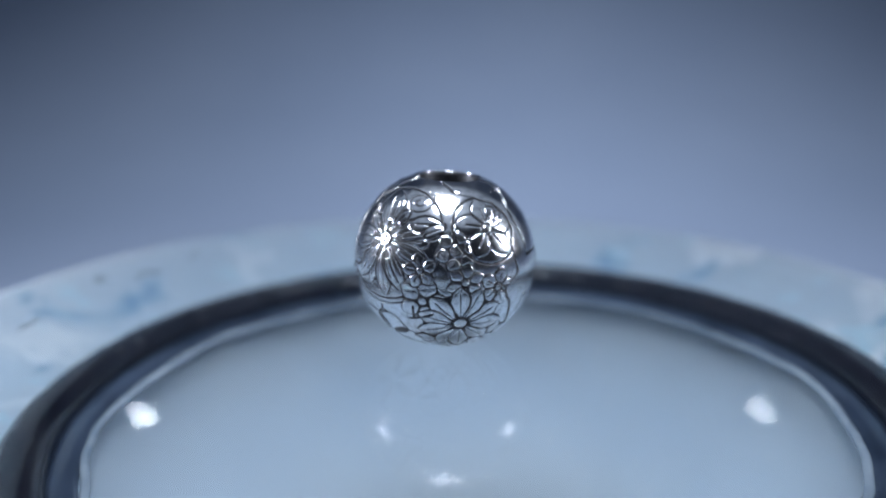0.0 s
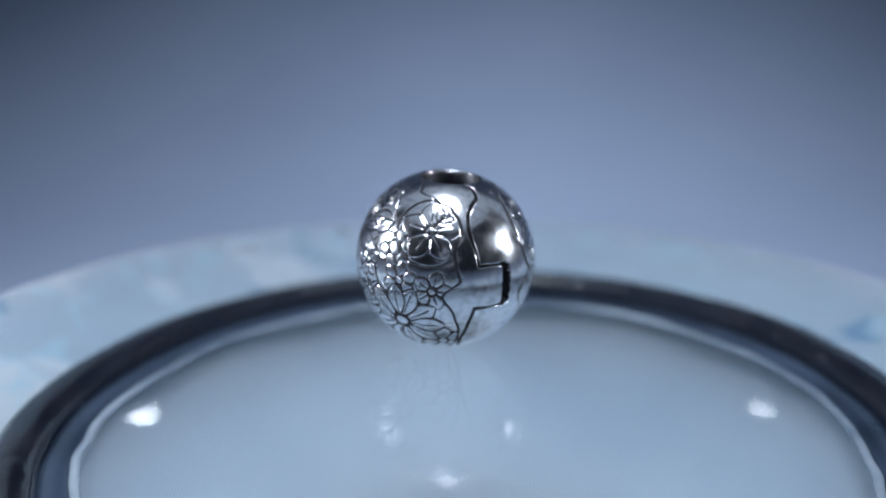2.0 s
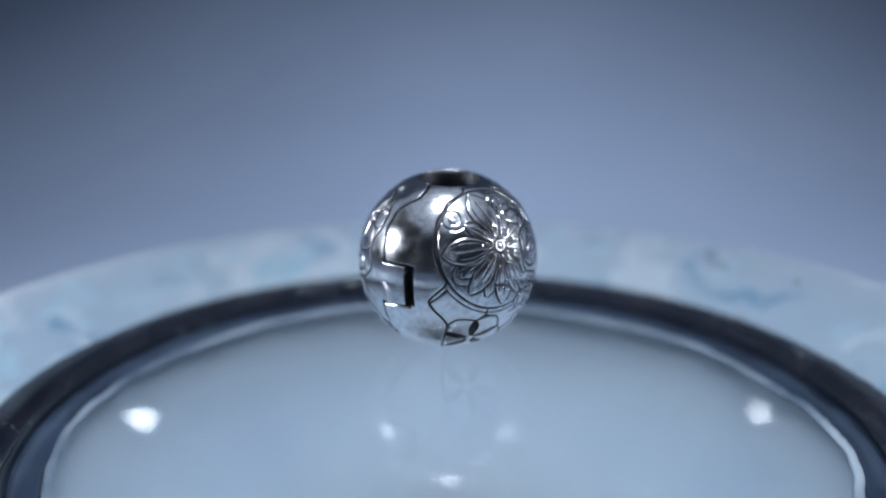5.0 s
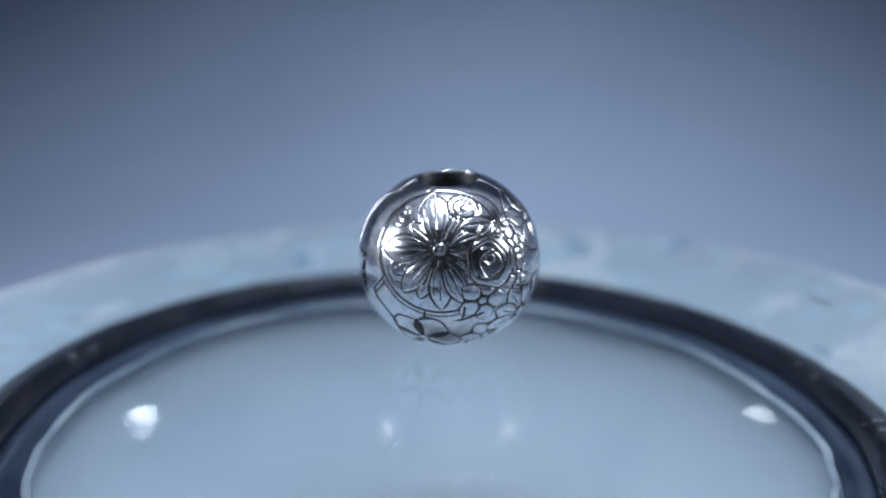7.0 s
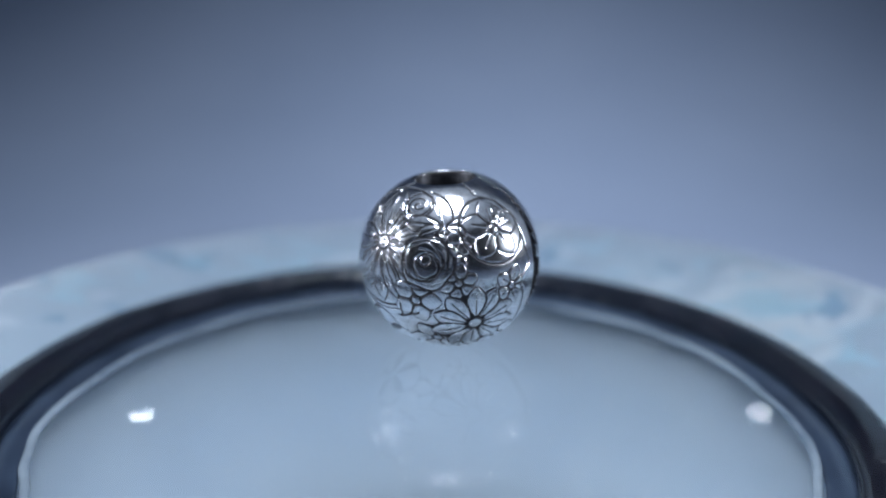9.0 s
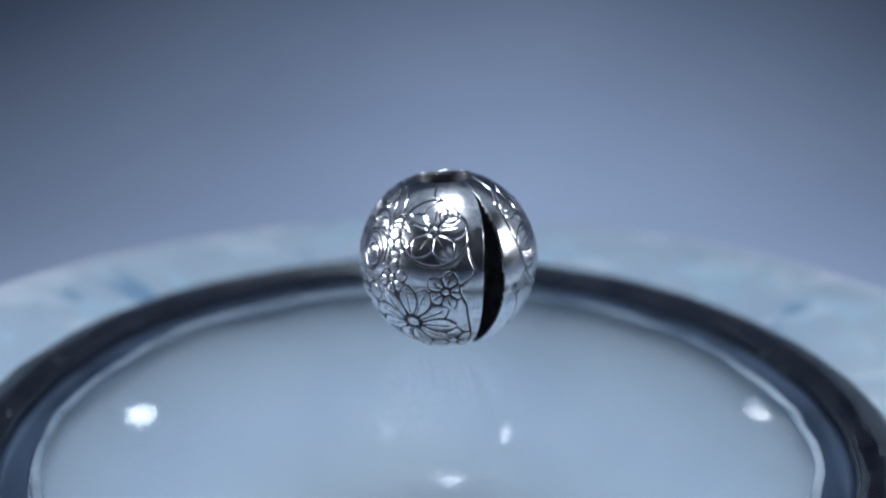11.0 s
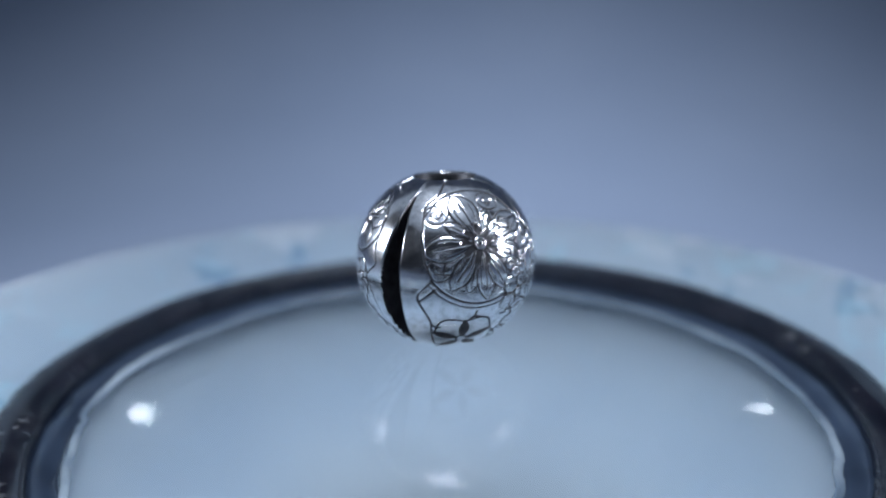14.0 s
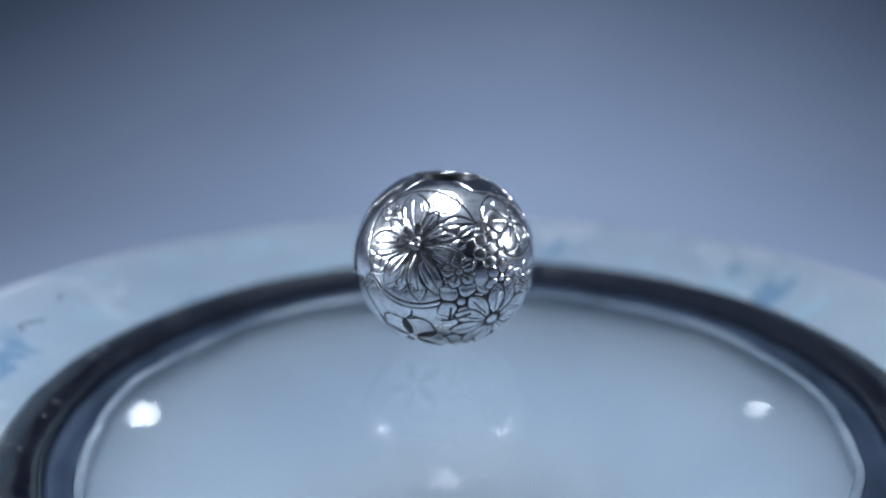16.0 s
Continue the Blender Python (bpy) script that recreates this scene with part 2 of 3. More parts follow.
def make_dish():
    dish = new("display_dish")
    dish.location = (0, 0, ZA)
    tagged(dish, "round glass dish with clear domed top over a milky disc", "dish")
    cx, cy = OFF[0] * S, OFF[1] * S
    rx, ry = RIM_OFF[0] * S, RIM_OFF[1] * S
    up = [(6.95 * i / 48, dome_z(6.95 * i / 48)) for i in range(49)]
    prof = up + [(6.985, -0.378), (6.995, -0.395), (6.985, -0.415)] + [(r, z - 0.055) for r, z in reversed(up)]
    glass = part("glass_top", lathe([(r * S, z * S) for r, z in prof], 200, 0.0, rx, ry), GLASS, dish, "clear gently domed glass")
    glass.data.materials.append(CLEAR)
    for f in glass.data.polygons:
        f.material_index = 1 if f.normal.z < -0.3 else 0
    prof = [(4.5 * i / 30, -3.45 + 2.40 * (i / 30) ** 2.9) for i in range(31)]
    prof += [(4.56, -0.99), (4.62, -0.98), (4.68, -1.02), (4.70, -1.10), (4.70, -3.6), (0.0, -3.6)]
    ring_parts = []
    lean = Matrix.Rotation(math.hypot(RING_LEAN[0], RING_LEAN[1]), 4, Vector((RING_LEAN[1], -RING_LEAN[0], 0)))
    ring_parts.append(part("milky_bowl", lathe([(r * S, z * S) for r, z in prof], 160, 0.0, cx, cy), CROWN, dish, "milky blue-white bowl under the glass"))
    bev = [(4.42, -1.02), (4.46, -0.985), (4.56, -0.955), (4.66, -0.945), (4.76, -0.95), (4.76, -1.04), (4.42, -1.04), (4.42, -1.02)]
    ring_parts.append(part("ring_bevel", lathe([(r * S, z * S) for r, z in bev], 240, 0.006, cx, cy, 9), BEVEL, dish, "blue-grey glossy bevel inside the ring, shading put into its colour"))
    # lip added to carry the light line in its colour
    lip = [(4.37 + 0.055 * math.cos(a), -1.005 + 0.035 * math.sin(a)) for a in (2 * math.pi * k / 12 for k in range(13))]
    ring_parts.append(part("inner_lip", lathe([(r * S, z * S) for r, z in lip], 480, 0.026, cx, cy, 11, 0.030), LIP, dish, "thin uneven pale lip, painted for the light streaks inside the ring"))
    rim = []
    for i in range(24):
        a = 2 * math.pi * i / 24
        rim.append((5.01 + 0.29 * math.cos(a), -0.89 + 0.22 * math.sin(a)))
    rim.append(rim[0])
    ring_parts.append(part("dark_ring", lathe([(r * S, z * S) for r, z in rim], 720, 0.010, cx, cy, 3, 0.018), BAND, dish, "black glossy ring with worn edge"))
    for ob in ring_parts:
        ob.matrix_local = lean
    fl = [(4.72, -1.12), (5.0, -1.06), (5.3, -0.97), (5.8, -0.83), (6.4, -0.65), (6.9, -0.49), (7.06, -0.45), (7.16, -0.44), (7.24, -0.455), (7.29, -0.49), (7.30, -0.53),
          (7.22, -0.60), (6.6, -0.95), (5.8, -1.6), (5.0, -2.6), (4.6, -ZA / S + 0.1), (4.4, -ZA / S + 0.12), (4.1, -ZA / S + 0.12), (4.0, -ZA / S + 0.13), (4.72, -3.62), (4.72, -1.12)]
    part("rim", lathe([(r * S, z * S) for r, z in fl], 200, 0.003, rx, ry, 7), FLANGE, dish, "pale blue-white sloping rim")
    return dish


# ---- the bead ----
# the hole's axis leans towards longitude 48 of the bead
LEAN = Matrix.Rotation(radians(3.5), 4, Vector((math.cos(radians(48)), math.sin(radians(48)), 0)))


def unit(lon, lat):
    a, b = np.radians(lon), np.radians(lat)
    return np.array((np.cos(b) * np.sin(a), -np.cos(b) * np.cos(a), np.sin(b)))


class Relief:
    """Height and tarnish of the bead's chased surface, over a grid of longitude and latitude."""

    def __init__(self, nu, nv, lat0, lat1):
        self.lon = np.linspace(-180, 180, nu, endpoint=False)
        self.lat = np.linspace(lat0, lat1, nv)
        lo, la = np.meshgrid(self.lon, self.lat)
        self.lo, self.la = lo, la
        # true directions, and the pattern's own, which lean against the hole's axis
        self.true = np.stack(unit(lo, la), -1)
        self.tla = la
        self.p = self.true @ np.array(LEAN.to_3x3()).T
        self.la = np.degrees(np.arcsin(np.clip(self.p[..., 2], -1, 1)))
        self.lo = np.degrees(np.arctan2(self.p[..., 0], -self.p[..., 1]))
        lo = self.lo
        self.h = np.zeros(lo.shape)
        self.kept = {}
        self.g = np.zeros(lo.shape)

    def local(self, lon, lat):
        c = unit(lon, lat)
        e = unit(lon + 90, 0)
        n = np.cross(c, e)
        n *= np.sign(n[2]) or 1
        if (lon, lat) not in self.kept:
            x, y, z = self.p @ e, self.p @ n, self.p @ c
            self.kept[lon, lat] = np.degrees(np.arctan2(np.hypot(x, y), z)), np.arctan2(y, x)
        return self.kept[lon, lat]

    def groove(self, d, half=0.7):
        """Cut where the distance d (degrees) from a line is under half."""
        k = np.clip(1.5 - np.abs(d) / half, 0, 1)
        np.maximum(self.g, k * k * (3 - 2 * k), out=self.g)

    def line(self, pts, half=0.7):
        for (a, b), (c, d) in zip(pts, pts[1:]):
            u, v = unit(a, b), unit(c, d)
            w = v - u
            s = np.clip(((self.p - u) @ w) / (w @ w), 0, 1)
            q = self.p - (u + s[..., None] * w)
            self.groove(np.degrees(np.sqrt((q * q).sum(-1))), half)

    def arc(self, lon, lat, rad, half=0.6, a0=-400, a1=400, wave=0, n=5, rot=0.0):
        r, a = self.local(lon, lat)
        d = r - rad * (1 + wave * np.cos(n * (a - radians(rot))))
        ok = (np.degrees(a) >= a0) & (np.degrees(a) <= a1)
        self.groove(np.where(ok, d, 99), half)

    def flower(self, lon, lat, size, n, rot=0.0, width=0.9, core=0.2, lift=0.020, veins=0, half=0.6, only=None, pits=0.0, black=False):
        """A flower with n domed petals, each outlined and veined, round a domed heart."""
        r, a = self.local(lon, lat)
        near = r < size * 1.15
        s = r / size
        k = (a - radians(rot)) * n / (2 * math.pi)
        idx = np.round(k)
        f = (k - idx) * 2 * math.pi / n
        off = np.abs(f) * r
        t = np.clip((s - core) / (1 - core), 0, 1)
        w = width * (math.pi / n) * size * np.sin(math.pi * np.power(t, 0.75)) ** 0.8 * (0.35 + 0.65 * t)
        w = np.minimum(w, (math.pi / n) * r * 0.995)
        ok = near & (s > core)
        if only is not None:
            ok &= np.isin(idx.astype(int) % n, only)
        inside = ok & (s < 1) & (off < w)
        dome = np.where(inside, 1 - (off / np.maximum(w, 1e-6)) ** 2, 0)
        self.h = np.where(inside, np.maximum(self.h, lift * (0.35 + np.sqrt(np.clip(dome, 0, 1)) * np.sin(math.pi * np.clip(t, 0.02, 0.98)) ** 0.4)), self.h)
        edge = np.where(ok & (s < 1.0), np.abs(off - w), 99)
        self.g = np.where(inside, self.g * np.clip(1 - 3 * dome, 0, 1), self.g)
        self.groove(edge, half)
        for j in range(1, veins + 1):
            vein = np.where(inside & (t > 0.06) & (t < 0.5 + 0.12 * (j % 2)), np.abs(off - w * (j - 1) * 0.42), 99)
            self.groove(vein, half * 0.6)
        self.groove(np.where(near, r - core * size, 99), half)
        if black:
            self.g = np.where(inside, 1.0, self.g)
        if pits:
            pit = ok & ~inside & (s < pits) & (s > core * 1.05)
            self.g = np.where(pit, np.maximum(self.g, 0.9), self.g)
        heart = near & (s < core)
        self.h = np.where(heart, lift * 1.2 * np.sqrt(np.clip(1 - (s / core) ** 2, 0, 1)) + 0.2 * lift, self.h)
        self.g = np.where(heart & (s < core * 0.72), 0, self.g)

    def petal(self, lon, lat, ang, r0, r1, width, veins=2, lift=0.030, half=0.55):
        """One ribbed petal that runs from r0 to r1 degrees off a flower's heart, towards ang."""
        r, a = self.local(lon, lat)
        f = (a - radians(ang) + math.pi) % (2 * math.pi) - math.pi
        along, off = r * np.cos(f), np.abs(r * np.sin(f))
        t = (along - r0) / (r1 - r0)
        ok = (t > 0) & (t < 1) & (r < 60)
        tt = np.clip(t, 0, 1)
        w = width * np.sin(math.pi * tt ** 1.25) ** 0.75 + 0.25
        inside = ok & (off < w)
        q = np.clip(off / w, 0, 1)
        dome = np.sqrt(1 - q * q) * (0.55 + 0.45 * np.sin(math.pi * np.clip(tt, 0.04, 0.96)))
        self.g = np.where(inside, 0, self.g)
        self.h = np.where(inside, 0.25 * lift + 0.75 * lift * dome - 0.16 * lift * veins * (0.5 + 0.5 * np.cos(2 * math.pi * q * (veins + 0.5) / 1.1)) * (tt < 0.92), self.h)
        self.groove(np.where(ok, np.abs(off - w), 99), half)
        for j in range(veins):
            self.groove(np.where(inside & (tt > 0.04) & (tt < 0.80 - 0.12 * j), off - w * 0.62 * j, 99), half * 0.5)

    def medallion(self, lon, lat, rad, turn=0.0):
        """A ringed flower of ribbed petals of unequal length, with a pitted heart."""
        self.arc(lon, lat, rad, 0.6)
        self.arc(lon, lat, rad + 3.2, 0.35, a0=-170, a1=-20)
        for lo, la, q in ((-32, 19, 4.0), (18, 27, 4.4), (-27, -14, 4.2), (24, -23, 3.8)):
            self.curl(lon + lo, lat + la, q, rot=lo)
        for ang, r1, w in ((140, 26, 4.2), (62, 25, 4.2), (-42, 30, 5.0), (-112, 33, 5.2), (-152, 31, 5.4), (3, 32, 5.4),
                           (-20, 36, 6.4), (-88, 38, 6.6), (-132, 36, 6.2), (-64, 37, 6.4), (25, 38, 7.2), (178, 38, 8.4), (101, 38, 9.4)):
            self.petal(lon, lat, ang + turn, 4.5, r1 * rad / 40, w * rad / 40)
        r, a = self.local(lon, lat)
        pit = (r < 12) & (r > 4.6) & (np.cos(9 * a + 1.0) < -0.25)
        self.g = np.where(pit, np.maximum(self.g, 0.9), self.g)
        heart = r < 4.4
        self.h = np.where(heart, 0.034 - 0.014 * np.exp(-(r / 1.3) ** 2), self.h)
        self.g = np.where(heart, 0, self.g)
        self.arc(lon, lat, 4.4, 0.7)
        self.arc(lon, lat, 1.7, 0.45)

    def soften(self, field, times):
        for _ in range(times):
            field = 0.25 * (np.roll(field, 1, 1) + np.roll(field, -1, 1)) + 0.5 * field
            up = np.vstack((field[:1], field[:-1]))
            down = np.vstack((field[1:], field[-1:]))
            field = 0.25 * (up + down) + 0.5 * field
        return field

    def curl(self, lon, lat, rad, rot=0.0):
        r, a = self.local(lon, lat)
        ph = (a - radians(rot)) / (2 * math.pi) % 1.0
        turn = r / rad - ph
        d = (turn - np.round(turn)) * rad
        self.groove(np.where(r < rad * 2.1, d, 99), 0.42)
        self.h = np.where(r < rad * 2.1, self.h + 0.010 * np.cos(2 * math.pi * turn), self.h)

    def rose(self, lon, lat, rad):
        r, a = self.local(lon, lat)
        ins = r < rad * 1.05
        self.g = np.where(ins, 0, self.g)
        self.h = np.where(ins, 0.024 * np.sqrt(np.clip(1 - (r / rad) ** 2, 0, 1)), self.h)
        for i in range(7):
            f = 1.0 - 0.135 * i
            n = (5, 4, 5, 3, 4, 3, 2)[i]
            turn = radians(75 * i)
            lo2, la2 = lon + 0.10 * rad * math.cos(turn), lat + 0.10 * rad * math.sin(turn)
            gap = 130 * (i % 3) - 150
            self.arc(lo2, la2, rad * f, 0.55 - 0.03 * i, wave=0.05, n=n, rot=40 * i, a0=gap - 1 if i % 2 else -400, a1=gap + 260 if i % 2 else 400)
            r2, a2 = self.local(lo2, la2)
            self.h = np.where(r2 < rad * f, self.h + 0.007 * np.clip(r2 / (rad * f), 0, 1) ** 3 - 0.002, self.h)


def eased(x, xs, ys):
    """Interpolation that eases in and out of every knot."""
    k = np.clip(np.searchsorted(xs, x) - 1, 0, len(xs) - 2)
    xs, ys = np.array(xs, float), np.array(ys, float)
    t = np.clip((x - xs[k]) / (xs[k + 1] - xs[k]), 0, 1)
    t = 0.35 * t + 0.65 * t * t * (3 - 2 * t)
    return ys[k] + (ys[k + 1] - ys[k]) * t


def seam_lon(lat):
    """Longitude of the clasp seam at each latitude."""
    pl = [-90, -60, -46, -30, -16.2, -15.8, 10.2, 10.6, 20, 32, 42, 48, 54, 61, 72, 90]
    pv = [-16, -20, -23, -20, -17.3, 4.4, 4.4, -14.6, -16.2, -18.8, -17.5, -12, -1.5, 0.8, -8, -8]
    return np.interp(lat, pl, pv)


def bead_relief():
    R = Relief(1440, 466, -84, 69.2)
    for second in (False, True):
        u = 170.5 if second else 0    # disc flower
        w = 164.5 if second else 0    # daisy
        c = 183.5 if second else 0    # lower flower
        v = 178.5 if second else 0    # pebble cluster
        if second:
            R.medallion(241, 24, 37, 4)
        else:
            R.medallion(64.5, 21, 39.5)
        # leaves and bud above, and the small flower between
        if not second:
            R.arc(83, 48, 9.5, 0.55)
            R.curl(83, 48, 4.2, rot=30)
            R.arc(87, 38, 21, 0.6, a0=-5, a1=85)
        for ang, r1, wd in ((172, 24, 5.2), (8, 17, 4.6), (200, 17, 4.0), (-22, 14, 3.6)):
            R.petal(107.5 + v, 35, ang, 1.5, r1, wd, 1, 0.028)
        R.flower(112 + v, 20, 13, 6, rot=15, width=0.98, core=0.33, lift=0.030, half=0.5, pits=0.7)
        # disc with its five-petalled flower
        R.arc(143.5 + u, 32, 21.3, 0.65)
        R.flower(143.5 + u, 32, 20, 5, rot=-55, width=0.93, core=0.15, lift=0.036, veins=1, half=0.5)
        R.curl(153 + u, 42, 3.2, rot=10)
        # clustered pebble petals and the small side flower
        R.flower(91 + v, -11, 16, 5, rot=-75, width=0.98, core=0.20, lift=0.030, half=0.65, pits=0.76)
        R.flower(117 + v, 1, 12, 6, rot=20, width=0.98, core=0.22, lift=0.028, half=0.6, pits=0.76)
        R.flower(152 + w, -4, 13, 5, rot=0, width=0.95, core=0.2, lift=0.026, veins=1, half=0.6)
        R.flower(102 + v, -43, 17, 6, rot=10, width=0.95, core=0.18, lift=0.030, half=0.65, pits=0.76)
        R.flower(158 + w, -46, 16, 6, rot=30, width=0.95, core=0.20, lift=0.028, half=0.65, pits=0.76)
        R.flower(128 + w, -58, 13, 6, rot=0, width=0.95, core=0.22, lift=0.026, half=0.65, pits=0.76)
        # the daisy, each petal split by a vein
        r, a = R.local(129 + w, -27.7)
        R.g = np.where(r < 22, 0.9, R.g)
        for k in range(10):
            R.petal(129 + w, -27.7, 25 + 36 * k + 4 * math.sin(2.4 * k), 4.4, 26.5 + 1.8 * math.sin(3.1 * k), 5.9, 1, 0.042, 0.6)
        heart = r < 4.2
        R.h = np.where(heart, 0.040 * np.sqrt(np.clip(1 - (r / 5.0) ** 2, 0, 1)), R.h)
        R.g = np.where(heart, 0, R.g)
        R.arc(129 + w, -27.7, 4.3, 0.6)
        if second:
            R.flower(268, 8, 11, 5, rot=30, width=0.95, core=0.2, lift=0.028, veins=1, half=0.5)
        else:
            R.rose(96.5, 12.5, 16)
        R.flower(48 + c, -45, 19, 5, rot=90, width=0.36, core=0.17, lift=0.010, half=0.5, black=True)
        R.arc(48 + c, -45, 21.0, 0.6, wave=0.10, n=5, rot=126)
        R.line([(28 + c, -3), (15.5 + c, -13.5), (27 + c, -32), (54 + c, -23), (79 + c, -25), (92 + c, -20)], 0.75)
        R.line([(54 + c, -23), (55 + c, -19)], 0.7)
        R.line([(79 + c, -25), (80 + c, -15)], 0.7)
    # panels beside the clasp and the hinge gap are smooth
    lo = (R.lo + 180) % 360 - 180
    c_l = eased(R.la, [-85, -60, -46, -34, -21, -7, 3, 12, 19, 30, 38, 47, 53, 60, 75], [-32, -30, -26, -25.8, -30, -37.5, -26.8, -29, -30, -24.3, -24.8, -30, -44, -67, -85])
    c_r = eased(R.la, [-85, -60, -29, -11, 2, 10, 21, 37, 50, 61, 75], [24, 21.7, 28.2, 16.9, 27.7, 23.4, 20.2, 20.3, 26.9, 48, 60])
    flat = (lo > c_l) & (lo < c_r)
    R.h[flat] = 0.012
    R.g[flat] = 0
    R.groove((lo - c_l) * np.cos(np.radians(R.la)), 0.8)
    R.groove((lo - c_r) * np.cos(np.radians(R.la)), 0.8)
    mid = np.interp(R.la, [-84, -38, 10, 33, 57, 72], [184, 183, 182.3, 184, 185, 185])
    dg = (R.lo % 360) - mid
    side = np.where(dg < 0, eased(R.la, [-84, -44.0, -16.0, -2.0, 8.0, 18.0, 37.0, 49.0, 57.0, 75], [11.0, 11.0, 17.2, 22.4, 12.5, 15.9, 17.2, 26.1, 46.7, 52.7]),
                    eased(R.la, [-84, -49.0, -27.0, -8.0, 4.0, 16.0, 31.0, 47.0, 59.0, 75], [23.0, 23.0, 25.0, 18.0, 27.5, 22.3, 17.9, 14.9, 26.3, 32.3]))
    flat = np.abs(dg) < side
    R.h[flat] = 0.012
    R.g[flat] = 0
    R.groove((np.abs(dg) - side) * np.cos(np.radians(R.la)), 0.55)
    # cuts: seam with its slot, hinge gap
    seam = [(float(eased(np.array(b), [-84, -60, -46, -30, -16.2], [-17, -20, -23, -20, -17.3])), b) for b in np.linspace(-84, -16.2, 14)][::-1]
    seam = [(4.4, 10.0), (4.4, -15.8)] + seam
    seam = [(float(eased(np.array(b), [10.5, 20, 32, 42, 48, 54, 61, 72], [-14.6, -16.2, -18.8, -17.5, -12, -1.5, 0.8, -8])), b) for b in np.linspace(69.2, 10.5, 26)] + seam
    keep = R.g.copy()
    R.g[:] = 0
    R.line(seam, 0.85)
    cut = R.g.copy()
    R.g = keep
    slot = np.maximum(np.abs(lo - 4.4) / 3.1, np.abs(R.la + 2.4) / 12.2)
    cut = np.maximum(cut, np.clip((1.06 - slot) / 0.10, 0, 1) * 1.6)
    wide = 7.0 * np.clip(np.sin(math.pi * np.clip((R.la + 70) / 127, 0, 1)), 0, 1) ** 0.8 + 0.45
    gap = np.abs(dg) / wide
    lip = np.clip(1 - np.abs(np.abs(dg) - wide - 1.5) / 1.6, 0, 1)
    R.h += 0.010 * lip
    cut = np.maximum(cut, np.clip((1.0 - gap) * wide / 0.9, 0, 1) * np.where(wide > 2, 2.6, 1.0))
    return R, cut, mid


def make_bead():
    bead = new("charm_bead")
    bead.location = (0, 0, ZA)
    tagged(bead, "round silver charm bead engraved with flowers, on the dish", "bead")
    R, cut, mid = bead_relief()
    soft_h, soft_g = R.soften(R.h, 4), R.soften(R.g * (cut < 0.01), 2)
    rad = 1.0 + soft_h * np.interp(R.la, [-25, 12], [0.38, 0.14]) - 0.003 - 0.008 * soft_g - 0.055 * np.minimum(cut, 1) - 0.15 * np.clip(cut - 1, 0, None)
    # slightly flattened crown round the hole
    rad -= 0.012 * np.clip((R.tla - 55) / 15, 0, 1) ** 2
    xyz = R.true * rad[..., None] * S
    xyz[..., 0] *= 0.992
    xyz[..., 1] *= 1.018
    xyz[..., 2] += S
    nv, nu = R.g.shape
    # grooves are oxidised; the cuts get the same dark metal as painted shade
    dark = np.maximum(R.g, np.minimum(cut * 2, 1))
    i = np.arange(nv - 1)[:, None] * nu
    j = np.arange(nu)[None, :]
    j2 = (j + 1) % nu
    quads = np.stack((i + j, i + j2, i + nu + j2, i + nu + j), -1).reshape(-1, 4)
    lon_mid, lat_mid = R.lo[:-1], R.la[:-1]
    s = seam_lon(lat_mid)
    m = mid[:-1]
    first = ((lon_mid > s) | (lon_mid < m - 360)) & (lon_mid < m)
    first = first.reshape(-1)
    flat_xyz = xyz.reshape(-1, 3)
    flat_dark = dark.reshape(-1)
    flat_cutoff = np.interp(R.la.reshape(-1), [-5, 20], [0.42, 0.64])   # dark lines painted thinner higher up, where reflections wash them out
    for which in (first, ~first):
        q = quads[which]
        used, inv = np.unique(q, return_inverse=True)
        inv = inv.reshape(-1, 4)
        me = bpy.data.meshes.new("shell_half")
        me.vertices.add(len(used))
        me.vertices.foreach_set("co", flat_xyz[used].astype(np.float32).ravel())
        me.loops.add(inv.size)
        me.loops.foreach_set("vertex_index", inv.astype(np.int32).ravel())
        me.polygons.add(len(inv))
        me.polygons.foreach_set("loop_start", np.arange(0, inv.size, 4, dtype=np.int32))
        me.materials.append(SILVER)
        me.materials.append(OXIDE_SHADE)
        me.polygons.foreach_set("material_index", (flat_dark[q].mean(1) > flat_cutoff[q[:, 0]]).astype(np.int32))
        me.polygons.foreach_set("use_smooth", np.ones(len(inv), dtype=bool))
        me.update(calc_edges=True)
        me.validate()
        ob = new("shell_half", me)
        ob.parent = bead
    # bore through the bead, with a rounded lip; dark colour stands for shade inside
    z = 1 + 0.978 * math.sin(radians(69.2))
    prof = [(0.340, z - 0.012), (0.334, z - 0.012), (0.328, z - 0.03), (0.31, 1.0), (0.31, 0.10), (0.15, 0.02), (0.10, 0.006), (0.0, 0.006)]
    part("bore", lathe([(q * S, h * S) for q, h in prof], 96), OXIDE_SHADE, bead, "dark hole through the bead")
    ring = [(0.343 + 0.009 * math.cos(a), z - 0.004 + 0.009 * math.sin(a)) for a in (2 * math.pi * k / 12 for k in range(13))]
    part("lip", lathe([(q * S, h * S) for q, h in ring], 96), SILVER, bead, "bright rounded lip of the hole")
    return bead


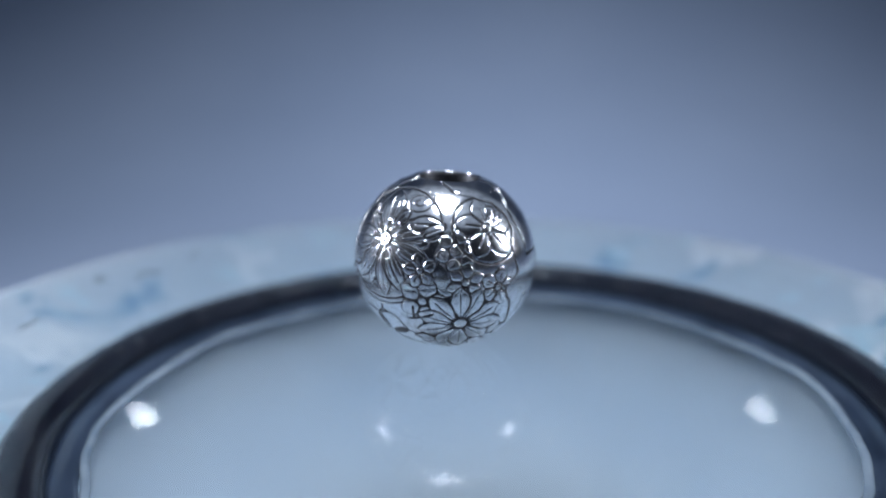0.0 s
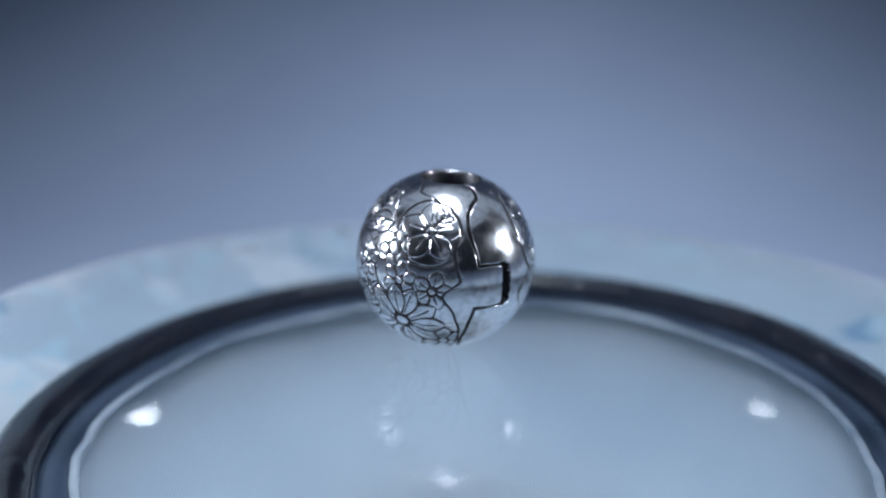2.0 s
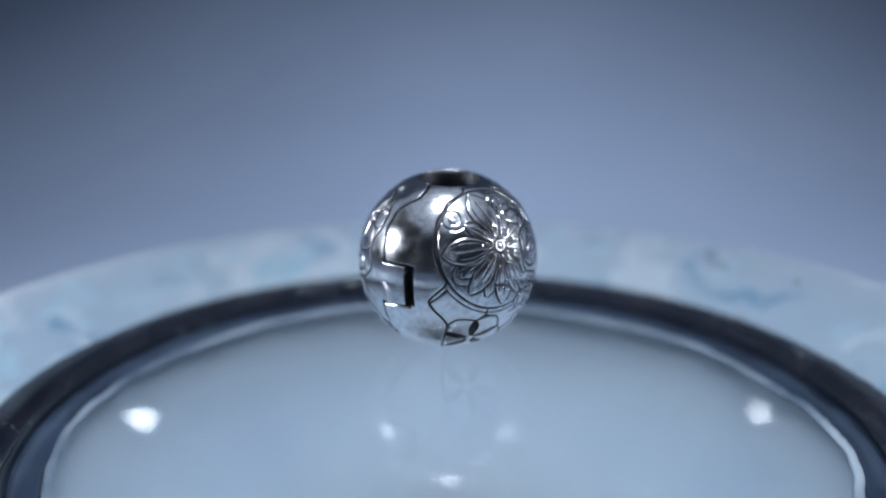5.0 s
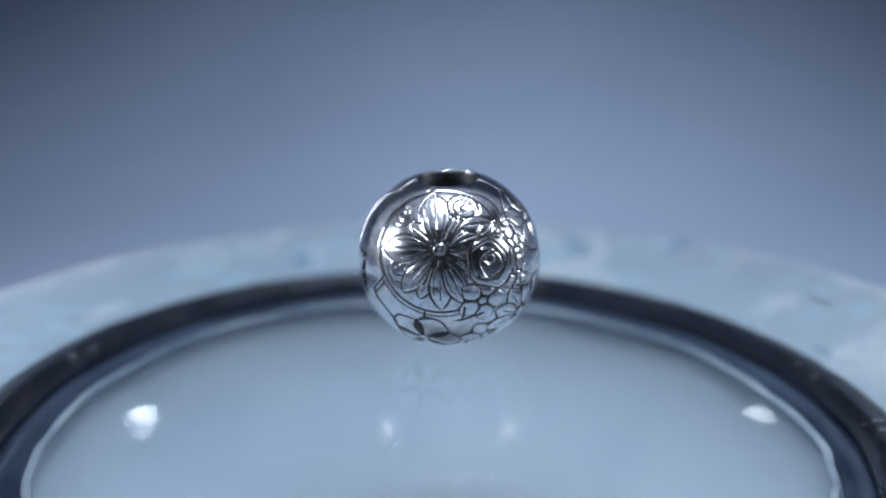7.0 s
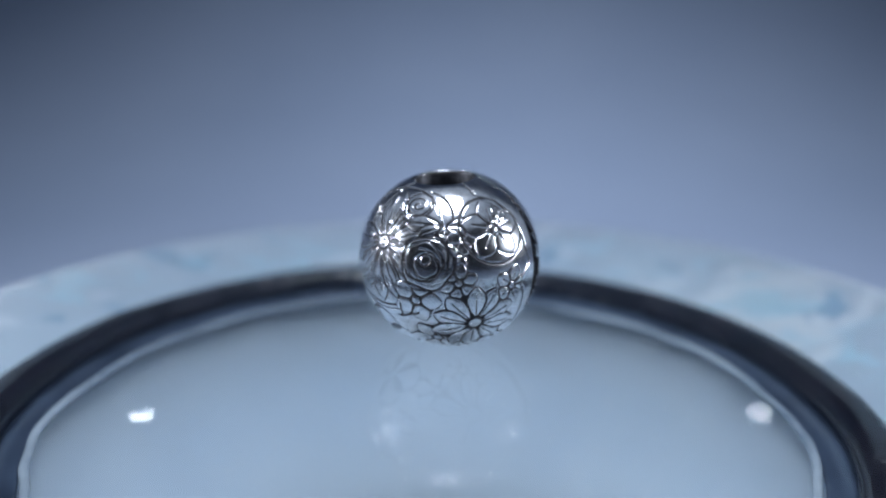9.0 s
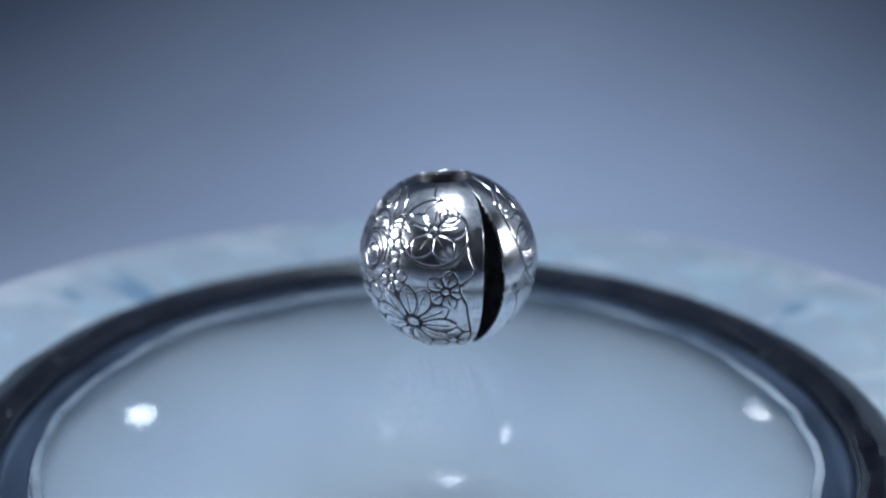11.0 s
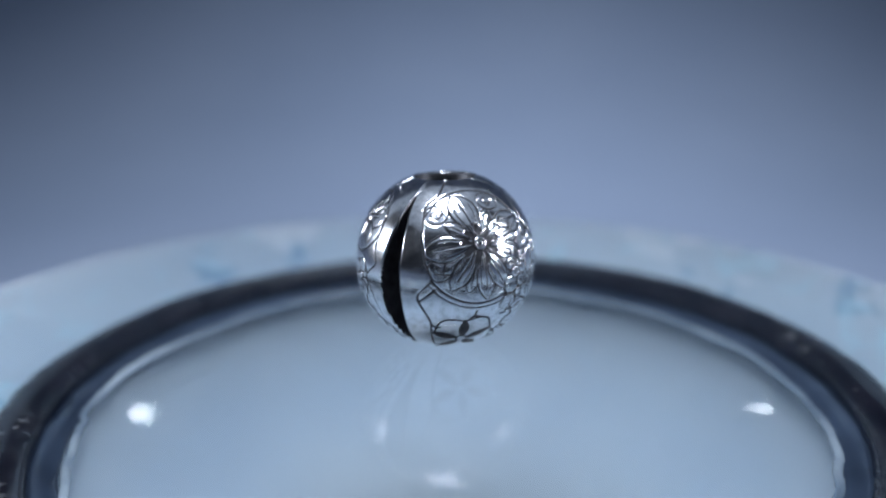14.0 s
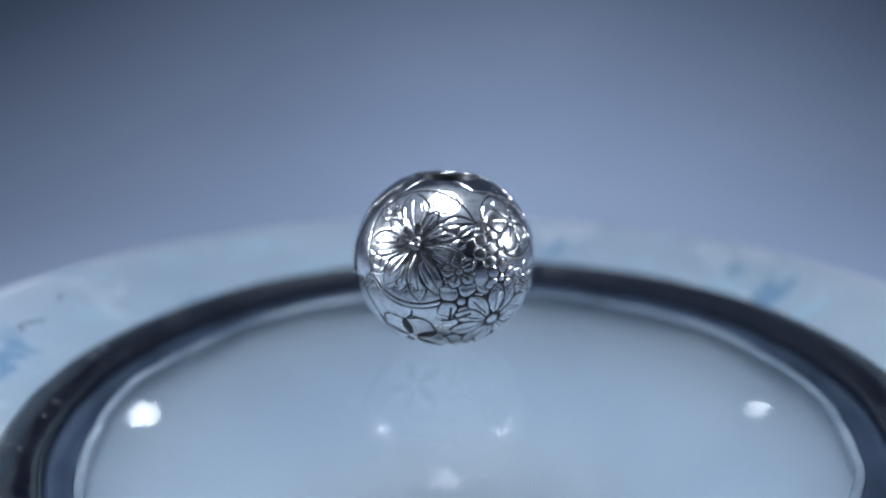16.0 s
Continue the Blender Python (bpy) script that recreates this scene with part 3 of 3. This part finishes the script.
def make_dust(dish):
    """A hair and some specks of lint lying on the glass."""
    bm = bmesh.new()
    rng = random.Random(4)

    def fibre(r, ang, length, bend, thick):
        pts = []
        for k in range(9):
            u = k / 8 - 0.5
            a = radians(ang) + length * u / r
            pts.append(Vector((r * math.cos(a), r * math.sin(a), 0)) + (bend * (0.25 - u * u)) * Vector((math.cos(a), math.sin(a), 0)))
        rows = []
        for k, q in enumerate(pts):
            q.z = dome_z(q.length) + thick
            d = (pts[min(k + 1, 8)] - pts[max(k - 1, 0)]).normalized()
            side = d.cross(Vector((0, 0, 1))).normalized()
            rows.append([bm.verts.new((q + thick * (math.cos(b) * side + math.sin(b) * Vector((0, 0, 1)))) * S) for b in (0, 1.57, 3.14, 4.71)])
        for u, v in zip(rows, rows[1:]):
            for k in range(4):
                bm.faces.new((u[k], u[(k + 1) % 4], v[(k + 1) % 4], v[k]))
        bm.faces.new(rows[0])
        bm.faces.new(rows[-1][::-1])

    fibre(5.45, 168.4, 0.40, -0.15, 0.010)
    fibre(5.30, 145.2, 0.38, 0.9, 0.009)
    fibre(5.77, 134.0, 0.07, 0.0, 0.020)
    fibre(5.86, 149.8, 0.16, 0.3, 0.018)
    for k in range(9):
        fibre(rng.uniform(5.2, 6.6), rng.uniform(0, 360), rng.uniform(0.02, 0.06), rng.uniform(-0.3, 0.3), rng.uniform(0.003, 0.007))
    ob = part("lint", bm, DUST, dish, "dark hair and specks of lint")
    tagged(ob, kind="stuff")


def make_microscope():
    """The hand microscope that films the bead; the bead mirrors its pale front ring and dark lens."""
    body = new("microscope")
    tagged(body, "hand microscope with pale front ring and dark lens, on a stand", "microscope")
    body.matrix_world = look(EYE, AIM)
    back = [(0.0, 1.4), (1.05, 1.4), (1.12, 0.85), (1.2, 0.8)]
    part("lens", lathe([(r * S, z * S) for r, z in back], 64), LENS, body, "dark coated lens")
    front = [(1.2, 0.8), (1.24, 0.66), (1.35, 0.62), (1.85, 0.62), (1.97, 0.68), (2.0, 0.8), (2.0, 1.4), (1.2, 1.4), (1.2, 0.8)]
    part("front_ring", lathe([(r * S, z * S) for r, z in front], 64), RING_WHITE, body, "pale plastic front ring")
    tube = [(2.0, 1.0), (2.3, 1.1), (2.4, 1.4), (2.4, 16.0), (2.2, 16.6), (0.0, 16.6)]
    part("barrel", lathe([(r * S, z * S) for r, z in tube], 64), LENS, body, "black plastic barrel")
    z0 = EYE.z + 12 * S * 0.2844
    y0 = EYE.y - 12 * S * 0.9587
    post = lathe([(0.0, 0.003), (0.028, 0.003), (0.030, 0.006), (0.028, 0.009), (0.005, 0.011), (0.005, z0 - 2.2 * S), (0.0, z0 - 2.2 * S)], 48)
    ob = part("stand", post, LENS, body, "black stand with round foot")
    ob.matrix_parent_inverse = body.matrix_world.inverted()
    ob.matrix_world = Matrix.Translation((EYE.x, y0, 0))
    return body


make_setting()
make_microscope()
DISH = make_dish()
make_dust(DISH)
BEAD = make_bead()


def motions():
    ts = [float(t) for t in range(17)]
    walk(DISH, [(t, pose(0.022 * S, 0, ZA, 0, 0, SPIN * t)) for t in ts])
    walk(BEAD, [(t, pose(-0.028 * S * math.cos(radians(SPIN * (t + 0.5))), 0, ZA, 0, 0, SPIN * (t - 3.65)) @ Matrix.Translation((0, 0, S)) @ LEAN @ Matrix.Translation((0, 0, -S))) for t in ts])


motions()
